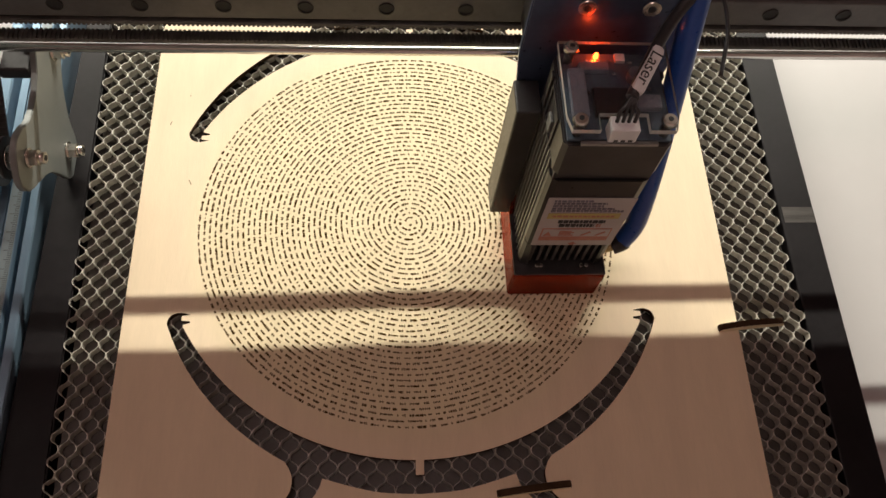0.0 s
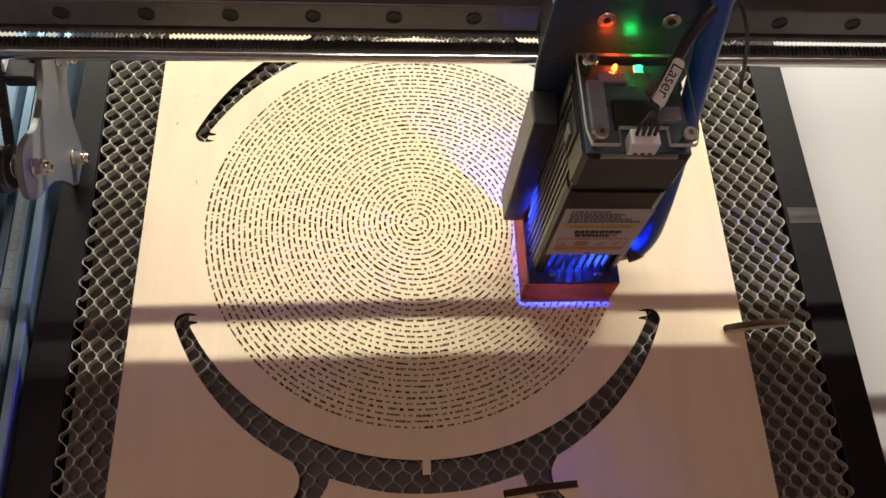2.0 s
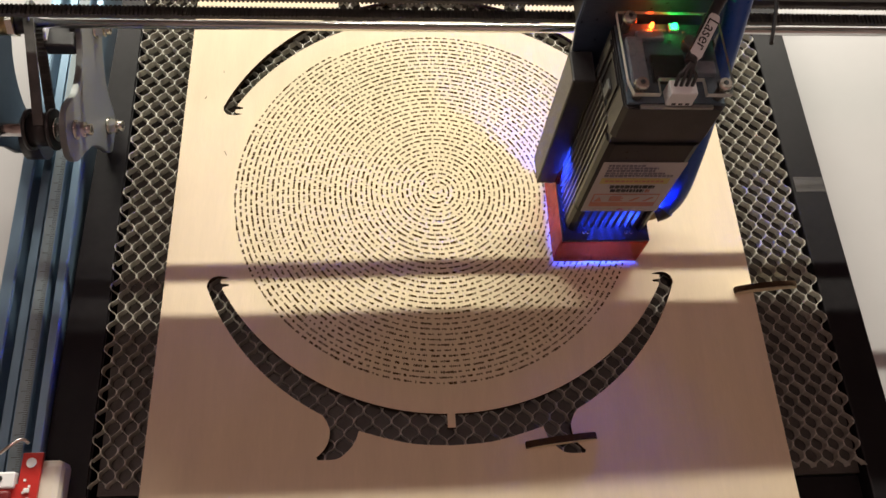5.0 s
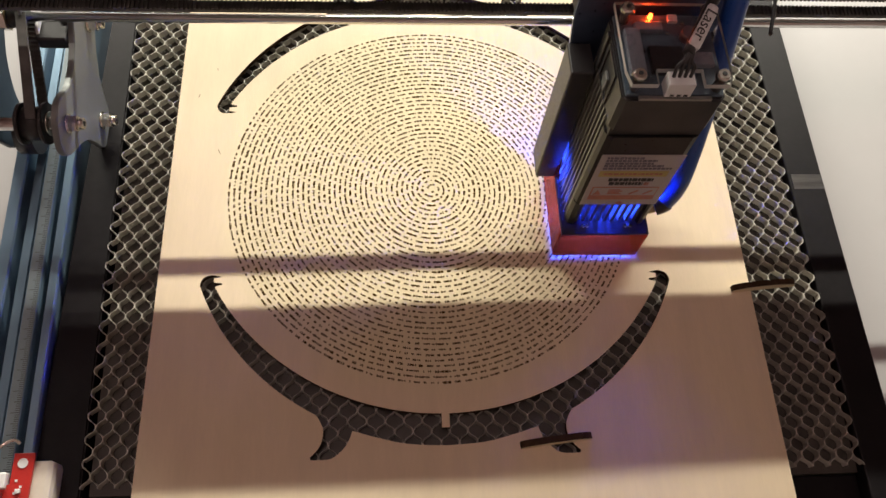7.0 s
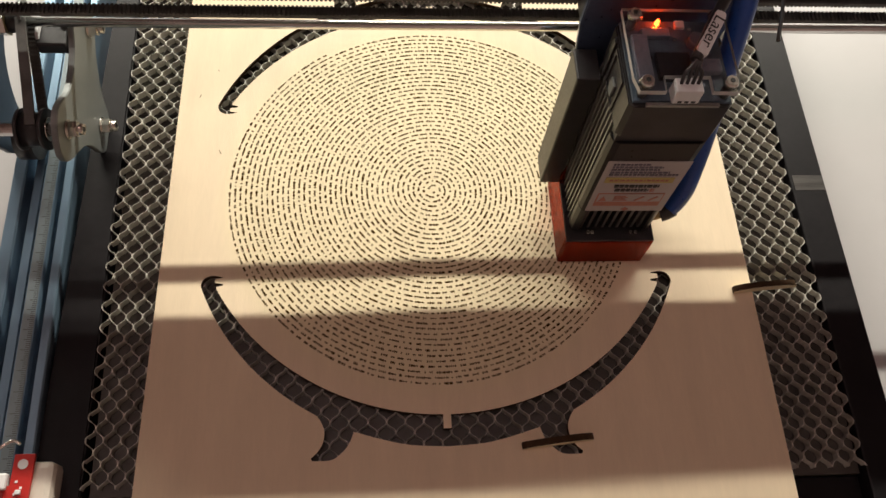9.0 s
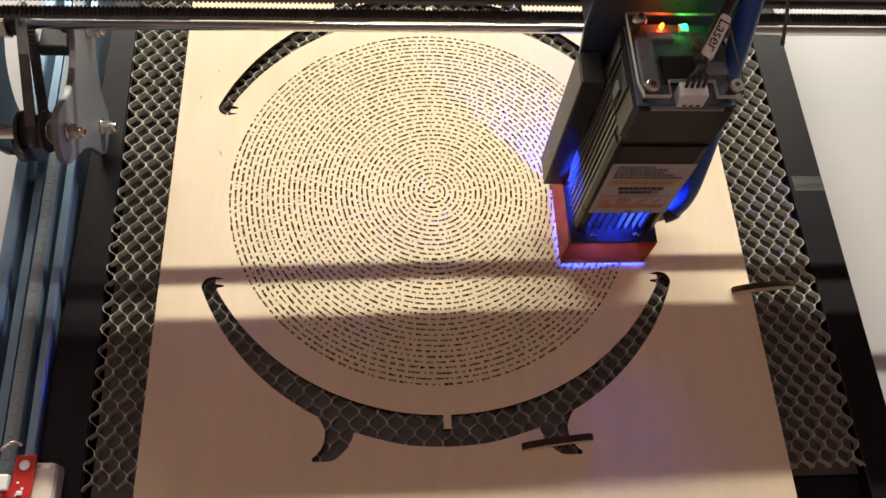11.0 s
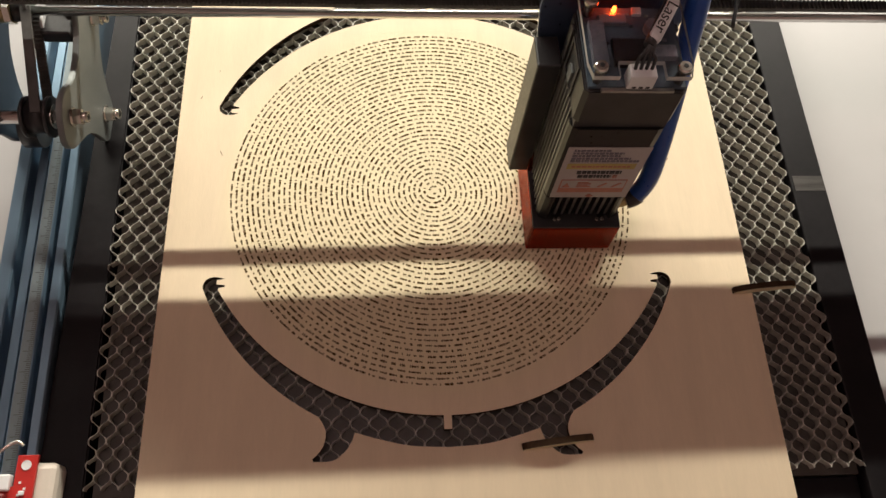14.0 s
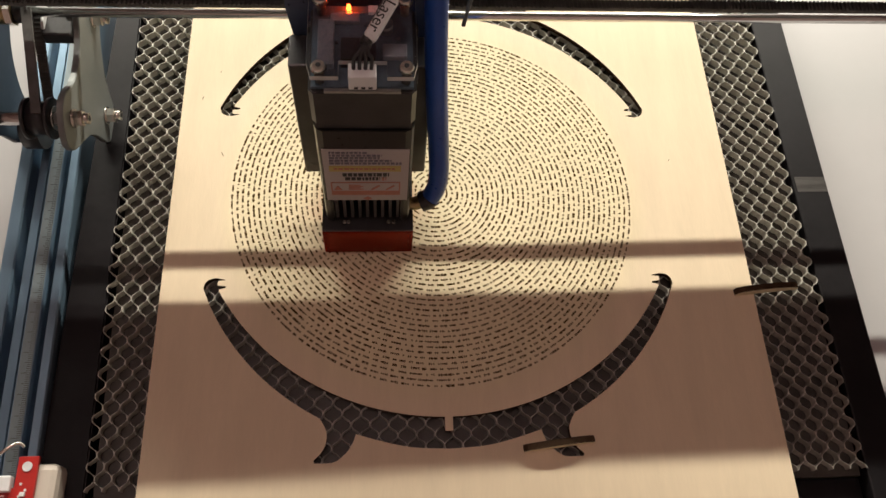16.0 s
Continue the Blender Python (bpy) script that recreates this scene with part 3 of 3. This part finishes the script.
def build_head():
    # heat sink: front shell and side fins
    bm = bmesh.new()
    box(bm, -0.0165, 0.0165, FY + 0.004, BYK, 0.046, 0.104)
    part("core", bm, HOLE, head)
    bm = bmesh.new()
    prof = [(-0.0200, FY + 0.006), (-0.0200, FY + 0.0035), (-0.0190, FY + 0.0012), (-0.0165, FY), (0.0165, FY), (0.0190, FY + 0.0012), (0.0200, FY + 0.0035), (0.0200, FY + 0.006)]
    prism(bm, prof, 0.0470, 0.104, "z", bevel=0.0003)
    for s in (-1, 1):
        corner = [(s * 0.0200, FY + 0.006), (s * 0.0200, FY + 0.0035), (s * 0.0190, FY + 0.0012), (s * 0.0168, FY), (s * 0.0155, FY), (s * 0.0155, FY + 0.006)]
        prism(bm, corner, 0.0262, 0.0469, "z", bevel=0.0003)
    part("front_shell", bm, mat("dark_anodised_shell", (0.030, 0.029, 0.030), 0.30, 0.5, vary=0.12, scale=50), head, "dark anodised front shell with rounded edges")
    for k in range(9):
        y = FY + 0.0082 + k * 0.0036
        for s in (-1, 1):
            part("fin", boxm(min(s * 0.0160, s * 0.0200), max(s * 0.0160, s * 0.0200), y - 0.0005, y + 0.0005, 0.0259, 0.108), FIN, head)
    for k in range(9):
        x = -0.0144 + k * 0.0036
        part("front_fin", boxm(x - 0.0007, x + 0.0007, FY + 0.0022, FY + 0.0060, 0.0258, 0.0469), ANOD, head)
    # rating sticker
    lab = part("rating_sticker", boxm(-0.0178, 0.0184, FY - 0.0004, FY - 0.0001, 0.0480, 0.0910), STICK, head, "silver sticker with rows of print")
    rng = np.random.default_rng(3)
    rows = [(0.0893, 0.0010, GREYP, -0.0150, 0.0010), (0.0872, 0.0010, GREYP, -0.0150, 0.0070), (0.0851, 0.0010, GREYP, -0.0150, 0.0060), (0.0830, 0.0010, GREYP, -0.0150, 0.0110), (0.0809, 0.0010, GREYP, -0.0150, 0.0155),
            (0.0720, 0.0020, MARK, -0.0100, 0.0100), (0.0686, 0.0020, MARK, -0.0090, 0.0060), (0.0686, 0.0022, PINKP, 0.0070, 0.0088), (0.0766, 0.0012, PINKP, -0.0135, 0.0125)]
    for z, h, m, x0, x1 in rows:
        x = x0
        while x < x1:
            w = rng.uniform(0.0007, 0.0022)
            part("print_bar", boxm(x, min(x + w, x1), FY - 0.0008, FY - 0.0003, z - h, z), m, lab)
            x += w + 0.0005
    part("yellow_strip", boxm(-0.0155, 0.0150, FY - 0.0006, FY - 0.0003, 0.0738, 0.0782), YEL, lab, "yellow warning strip")
    part("warning_panel", boxm(-0.0155, 0.0150, FY - 0.0006, FY - 0.0003, 0.0532, 0.0645), PINKP, lab, "rose warning panel")
    part("panel_field", boxm(-0.0149, 0.0144, FY - 0.0008, FY - 0.0005, 0.0575, 0.0640), STICK, lab)
    for k, x in enumerate((-0.0125, -0.0045, 0.0040, 0.0105)):
        bm = bmesh.new()
        if k == 0:
            prism(bm, [(x - 0.0018, 0.0584), (x + 0.0018, 0.0584), (x, 0.0622)], FY - 0.0010, FY - 0.0007, "y")
        elif k == 1:
            for j in range(4):
                box(bm, x - 0.0032, x + 0.0032 - 0.0012 * (j % 2), FY - 0.0010, FY - 0.0007, 0.0587 + 0.0012 * j, 0.0593 + 0.0012 * j)
        else:
            prism(bm, [(x - 0.0020, 0.0588), (x - 0.0012, 0.0584), (x + 0.0022, 0.0618), (x + 0.0014, 0.0624)], FY - 0.0010, FY - 0.0007, "y")
        part("warning_mark", bm, PINKP, lab)
    part("diamond_mark", prism(bmesh.new(), [(-0.0014, 0.0498), (0.0004, 0.0514), (0.0022, 0.0498), (0.0004, 0.0484)], FY - 0.0007, FY - 0.0003, "y"), PINKP, lab)
    # fan housing above
    bm = bmesh.new()
    prof = [(-0.0200, FY + 0.002), (-0.0182, FY), (0.0182, FY), (0.0200, FY + 0.002), (0.0200, BYK - 0.002), (0.0182, BYK), (-0.0182, BYK), (-0.0200, BYK - 0.002)]
    prism(bm, prof, 0.1085, 0.1290, "z", bevel=0.0006)
    part("fan_housing", bm, BLACK, head, "black plastic fan housing")
    part("neck", boxm(-0.0190, 0.0190, FY + 0.0012, BYK - 0.001, 0.1035, 0.1090), BLACK, head)
    for s in (-1, 1):
        bm = bmesh.new()
        box(bm, min(s * 0.0200, s * 0.0207), max(s * 0.0200, s * 0.0207), FY + 0.012, FY + 0.028, 0.1095, 0.1105)
        box(bm, min(s * 0.0200, s * 0.0207), max(s * 0.0200, s * 0.0207), FY + 0.012, FY + 0.028, 0.1265, 0.1275)
        box(bm, min(s * 0.0200, s * 0.0207), max(s * 0.0200, s * 0.0207), FY + 0.012, FY + 0.0135, 0.1105, 0.1265)
        box(bm, min(s * 0.0200, s * 0.0207), max(s * 0.0200, s * 0.0207), FY + 0.0265, FY + 0.028, 0.1105, 0.1265)
        part("side_clip", bm, BLACK, head)
    for s in (-1, 1):
        x0, x1 = sorted((s * 0.0200, s * 0.0212))
        part("housing_rib", boxm(x0, x1, BYK - 0.0100, BYK - 0.0070, 0.1088, 0.1288, bevel=0.0003), BLACK, head)
        part("housing_latch", boxm(x0, x1, FY + 0.0165, FY + 0.0215, 0.1120, 0.1190, bevel=0.0003), GREY, head, "pale clip on the fan housing")
        part("corner_post", cylm((s * 0.0176, FY + 0.0020, 0.1188), 0.0017, 0.0200, "z", 12), ANOD, head)
    part("board_edge", boxm(-0.0140, 0.0140, FY - 0.0004, FY + 0.0010, 0.1291, 0.1304), FIN, head, "pale front edge of the board")
    # circuit board with chips, under a clear cover
    pcb = part("circuit_board", boxm(-0.0188, 0.0188, FY + 0.0015, BYK - 0.0012, 0.1292, 0.1306), PCB, head, "dark circuit board under a clear cover")
    zb = 0.1306
    grey = mat("chip_grey", (0.25, 0.27, 0.32), 0.28)
    part("shield", boxm(-0.0165, -0.0105, -0.0370, -0.0160, zb, zb + 0.0030, bevel=0.0004), grey, pcb, "blue-grey metal shield")
    part("shield", boxm(-0.0120, -0.0010, -0.0165, -0.0125, zb, zb + 0.0024, bevel=0.0004), grey, pcb, "blue-grey metal shield")
    part("regulator", boxm(0.0075, 0.0165, -0.0330, -0.0270, zb, zb + 0.0026, bevel=0.0004), grey, pcb)
    part("chip", boxm(-0.0080, 0.0050, -0.0360, -0.0240, zb, zb + 0.0022, bevel=0.0002), BLACK, pcb)
    part("capacitor", cylm((0.0085, -0.0185, zb + 0.0020), 0.0030, 0.0040), mat("capacitor_can", (0.3, 0.3, 0.32), 0.3, 0.8), pcb)
    for k in range(9):
        part("chip_pin", boxm(-0.0090 + k * 0.0011, -0.0084 + k * 0.0011, -0.0116, -0.0106, zb, zb + 0.0010), BOLT, pcb)
    for k in range(14):
        x, y = rng.uniform(-0.016, 0.016), rng.uniform(-0.040, -0.010)
        part("component", boxm(x - 0.0007, x + 0.0007, y - 0.0005, y + 0.0005, zb, zb + 0.0008), [BOLT, BLACK, GREYP][k % 3], pcb)
    part("led", cylm((-0.0052, -0.0098, zb + 0.0024), 0.0010, 0.0020, "z", 14, r2=0.0007), LED_R, pcb, "glowing orange light")
    part("led_package", boxm(0.0022, 0.0058, -0.0113, -0.0079, zb, zb + 0.0014), WHITE, pcb, "small white light package")
    # connector, cable, tag
    con = part("connector", boxm(-0.0050, 0.0052, FY - 0.0002, FY + 0.0062, 0.1310, 0.1385, bevel=0.0005), WHITE, head, "white plug connector")
    for k in range(3):
        part("pin_slot", boxm(-0.0030 + k * 0.0026, -0.0015 + k * 0.0026, FY - 0.0004, FY, 0.1318, 0.1328), BLACK, con)
    for k in range(4):
        x = -0.0030 + k * 0.0021
        part("wire", tube(bmesh.new(), [(x, FY + 0.0035, 0.1385), (x + 0.0003, FY + 0.0050, 0.1425), (-0.0008 + k * 0.0010, FY + 0.0065, 0.1440), (0.0012 + k * 0.0006, FY + 0.0090, 0.1455)], 0.0007, 8), BLACK, con)
    part("cable", tube(bmesh.new(), [(0.0010, FY + 0.0090, 0.1450), (0.0110, FY + 0.0270, 0.1500), (0.0200, FY + 0.0400, 0.1530), (0.0300, FY + 0.0500, 0.1600), (0.0380, FY + 0.0640, 0.1750), (0.0420, FY + 0.0800, 0.1950)], 0.0022, 12), BLACK, head)
    bm = boxm(-0.0098, 0.0098, -0.0025, 0.0025, -0.0025, 0.0025, bevel=0.0018)
    tag = part("cable_tag", bm, WHITE, head, "white sleeve lettered Laser")
    axis = Vector((0.0130, 0.0225, 0.0062)).normalized()
    nrm = Vector((0.0, -0.40, 0.9))
    nrm = (nrm - axis * nrm.dot(axis)).normalized()
    side = nrm.cross(axis)
    tag.matrix_local = Matrix.Translation((0.0070, FY + 0.0185, 0.1478)) @ Matrix((axis, side, nrm)).transposed().to_4x4()
    txt = bpy.data.curves.new("letters", "FONT")
    txt.body, txt.size, txt.align_x, txt.align_y, txt.extrude = "Laser", 0.0062, "CENTER", "CENTER", 0.00005
    txt.materials.append(MARK)
    t_ob = new("letters", txt)
    t_ob.parent = tag
    t_ob.matrix_local = pose(0, 0, 0.00256, 0, 0, 180)
    # clear cover, standoffs and screws
    cover = [(-0.0200, FY + 0.0065), (-0.0185, FY + 0.0005), (-0.0085, FY + 0.0005), (-0.0085, FY + 0.0075), (0.0090, FY + 0.0075), (0.0090, FY + 0.0005), (0.0185, FY + 0.0005), (0.0200, FY + 0.0065), (0.0200, BYK - 0.001), (-0.0200, BYK - 0.001)]
    bm = prism(bmesh.new(), cover, ZT - 0.0022, ZT, "z")
    for f in bm.faces:
        f.material_index = 0 if abs(f.normal.z) > 0.9 else 1
    part("clear_cover", bm, [CLEAR, mat("frosted_acrylic_edge", (0.62, 0.62, 0.60), 0.35, trans=0.3)], head, "clear acrylic cover plate")
    for x in (-0.0155, 0.0160):
        for y in (FY + 0.0042, BYK - 0.0045):
            part("standoff", cylm((x, y, (0.1306 + ZT - 0.0022) / 2), 0.0019, ZT - 0.0022 - 0.1306, "z", 6), ANOD, head)
            s = cylm((x, y, ZT + 0.0010), 0.0031, 0.0018, "z", 20, r2=0.0022)
            part("screw", s, BOLT, head, "small bright screw")
            part("screw_slot", cylm((x, y, ZT + 0.00195), 0.0010, 0.0002, "z", 6), BLACK, head)
    # nose plate and red guard
    part("nose_plate", boxm(-0.0219, 0.0219, FY - 0.0048, BYK + 0.001, 0.0240, 0.0252, bevel=0.0004), BLACK, head)
    for x in (-0.0112, -0.0092, 0.0100, 0.0125):
        part("nose_screw", cylm((x, FY - 0.0008, 0.0264), 0.0009, 0.0014, "z", 12), BOLT, head)
    gx, gy0, gy1 = 0.0220, FY - 0.0052, BYK + 0.002
    g = bmesh.new()
    box(g, -gx, gx, gy0, gy0 + 0.002, 0.0010, 0.0238, bevel=0.0009)
    part("guard_front", g, RED, head, "red see-through acrylic guard")
    for s in (-1, 1):
        x0, x1 = sorted((s * gx, s * (gx - 0.002)))
        side = [(gy0 + 0.0022, 0.0010), (gy1, 0.0010), (gy1, 0.0360), (gy1 - 0.0110, 0.0360), (gy1 - 0.0150, 0.0238), (gy0 + 0.0022, 0.0238)]
        part("guard_side", prism(bmesh.new(), side, x0, x1, "x", bevel=0.0003), RED, head, "red see-through acrylic guard")
        part("guard_screw", cylm((s * (gx + 0.0010), BYK - 0.004, 0.0290), 0.0026, 0.0022, "x", 16), BOLT, head)
        part("screw_slot", cylm((s * (gx + 0.0022), BYK - 0.004, 0.0290), 0.0012, 0.0004, "x", 6), HOLE, head)
    part("lens_tube", ring(bmesh.new(), (0, -0.0260, 0.0180), 0.0065, 0.0050, 0.0040), BLACK, head)
    # mounting plate behind and the carriage
    part("back_plate", boxm(-0.0205, 0.0205, BYK + 0.0004, BYK + 0.0100, 0.0225, 0.0920, bevel=0.0008), ANOD, head, "black mounting plate")
    part("side_flange", boxm(-0.0310, -0.0207, BYK - 0.0100, BYK + 0.0060, 0.0215, 0.1060, bevel=0.0008), BLACK, head, "dark metal flange with a grey edge")
    part("side_flange", boxm(0.0207, 0.0285, BYK - 0.0100, BYK + 0.0060, 0.0215, 0.1060, bevel=0.0008), BLACK, head, "dark metal flange with a grey edge")
    cp = [(-0.0280, 0.092), (0.0250, 0.092), (0.0300, 0.110), (0.0330, 0.150), (0.0330, 0.185), (-0.0300, 0.185), (-0.0310, 0.120)]
    part("carriage_plate", prism(bmesh.new(), cp, 0.0006, 0.0036, "y", bevel=0.0005), DKBLUE, head, "dark blue carriage plate")
    part("belt_clamp", boxm(-0.0240, 0.0240, 0.0040, 0.0390, 0.0980, 0.1280, bevel=0.0015), BLACK, head)
    for x in (-0.0110, 0.0125):
        part("plate_screw", cylm((x, -0.0004, 0.1490), 0.0034, 0.0022, "y", 20, r2=0.0028), BOLT, head, "bright button screw")
        part("screw_slot", cylm((x, -0.0016, 0.1490), 0.0015, 0.0004, "y", 6), BLACK, head)
    # blue hose
    part("air_hose", tube(bmesh.new(), [(0.0272, -0.0356, 0.0272), (0.0305, -0.0350, 0.0300), (0.0335, -0.0330, 0.0420), (0.0328, -0.0290, 0.0620), (0.0305, -0.0230, 0.0900), (0.0285, -0.0120, 0.1250), (0.0280, 0.0030, 0.1600), (0.0285, 0.0150, 0.2000)], 0.0047, 16), BLUE, head, "glossy blue hose")
    part("hose_end", tube(bmesh.new(), [(0.0190, -0.0360, 0.0251), (0.0230, -0.0360, 0.0254), (0.0262, -0.0358, 0.0268)], 0.0034, 16), BRASS, head, "dull brass hose fitting")
    part("hose_clip", tube(bmesh.new(), [(0.0262, -0.0358, 0.0268), (0.0290, -0.0354, 0.0282), (0.0312, -0.0349, 0.0305)], 0.0051, 16), BLACK, head, "black collar on the hose end")
    part("cable_tie", tube(bmesh.new(), [(0.0300, 0.0045, 0.1560), (0.0385, 0.0060, 0.1510), (0.0418, -0.0050, 0.1440), (0.0372, -0.0235, 0.1400)], 0.0008, 6), BLACK, head)


build_head()
beam_glow = part("laser_glow", cylm((0, 0, 0), 0.0018, 0.0300, "z", 12), LASER, head, "blue glow of the laser diode")
green_led = part("led", cylm((0, 0, 0), 0.0011, 0.0012, "z", 14, r2=0.0008), LED_G, head, "blinking green light")

# times, the head's way along the beam, the gantry's way along the rails
WAY = [
    (0, 0.0694, 0.0104), (0.5, 0.0743, 0.0089), (1, 0.0737, 0.0077), (1.5, 0.0732, 0.0069), (2, 0.0728, 0.0062), (2.5, 0.0733, 0.0066), (3, 0.0728, 0.0057),
    (3.5, 0.0726, 0.0063), (4, 0.0791, 0.0075), (5.2, 0.0806, 0.0085), (6.5, 0.0820, 0.0095), (7, 0.0827, 0.0110), (7.5, 0.0827, 0.0118), (8, 0.0855, 0.0107),
    (8.5, 0.0845, 0.0098), (9, 0.0840, 0.0079), (10.2, 0.0855, 0.0076), (11.5, 0.0868, 0.0074), (12, 0.0884, 0.0083), (12.5, 0.0879, 0.0096), (13, 0.0929, 0.0099),
    (13.5, 0.0914, 0.0122), (13.7, 0.0905, 0.0134), (14, 0.0681, 0.0161), (14.2, 0.0507, 0.0189), (14.5, 0.0280, 0.0209), (14.7, 0.0210, 0.0214), (15, 0.0203, 0.0212),
    (15.2, 0.0148, 0.0205), (15.5, -0.0050, 0.0189), (15.8, -0.0250, 0.0171), (16, -0.0352, 0.0158),
]
ON = "0.2 0.3 0.6 1.0 1.1 1.3 1.5 1.6 1.8 1.9 2.0 3.8 3.9 4.0 4.2 4.4 4.5 4.8 5.0 5.3 5.4 5.7 5.9 6.0 6.7 6.8 7.0 7.2 7.3 7.8 7.9 8.0 8.1 8.3 8.5 8.7 8.9 9.1 9.2 9.5 9.6 9.9 10.1 10.2 10.5 10.7 10.9 11.0 11.3 11.4 11.5 11.6 11.8 12.0 12.2 12.3 12.5 12.6 13.1 13.2 13.5 14.8 14.9 15.0"
DIM = "0.4 0.8 2.1 2.2 2.3 2.4 2.5 2.6 2.7 2.8 2.9 3.1 3.2 3.3 3.4 4.3 4.9 5.5 6.1 6.3 6.4 6.5 6.6 6.9 7.4 8.2 8.6 9.4 10.0 10.6 11.7 12.7 13.3"
GREEN = "1.7 3.5 11.9 13.4"


def motions():
    walk(gantry, [(t, pose(0, y, 0, 0, 0.2, 0.5)) for t, x, y in WAY])
    walk(head, [(t, pose(x, y, 0, 0, 0.2, 0)) for t, x, y in WAY])
    on, dim, green = set(ON.split()), set(DIM.split()), set(GREEN.split())
    glow_rows, led_rows = [], []
    for k in range(161):
        key = f"{k / 10:.1f}"
        z = 0.0215 if key in on else 0.0606 if key in dim else 0.0750
        lit = key != "7.0" and (key in on or key in dim or key in green)
        for dt in (-0.034, 0.034):
            t = min(max(k / 10 + dt, 0), 16)
            if (k == 0 and dt < 0) or (k == 160 and dt > 0):
                t = k / 10
            glow_rows.append((t, pose(0, -0.0260, z)))
            led_rows.append((t, pose(0.0040, -0.0096, 0.1328 if lit else 0.1311)))
    walk(beam_glow, glow_rows)
    walk(green_led, led_rows)


motions()
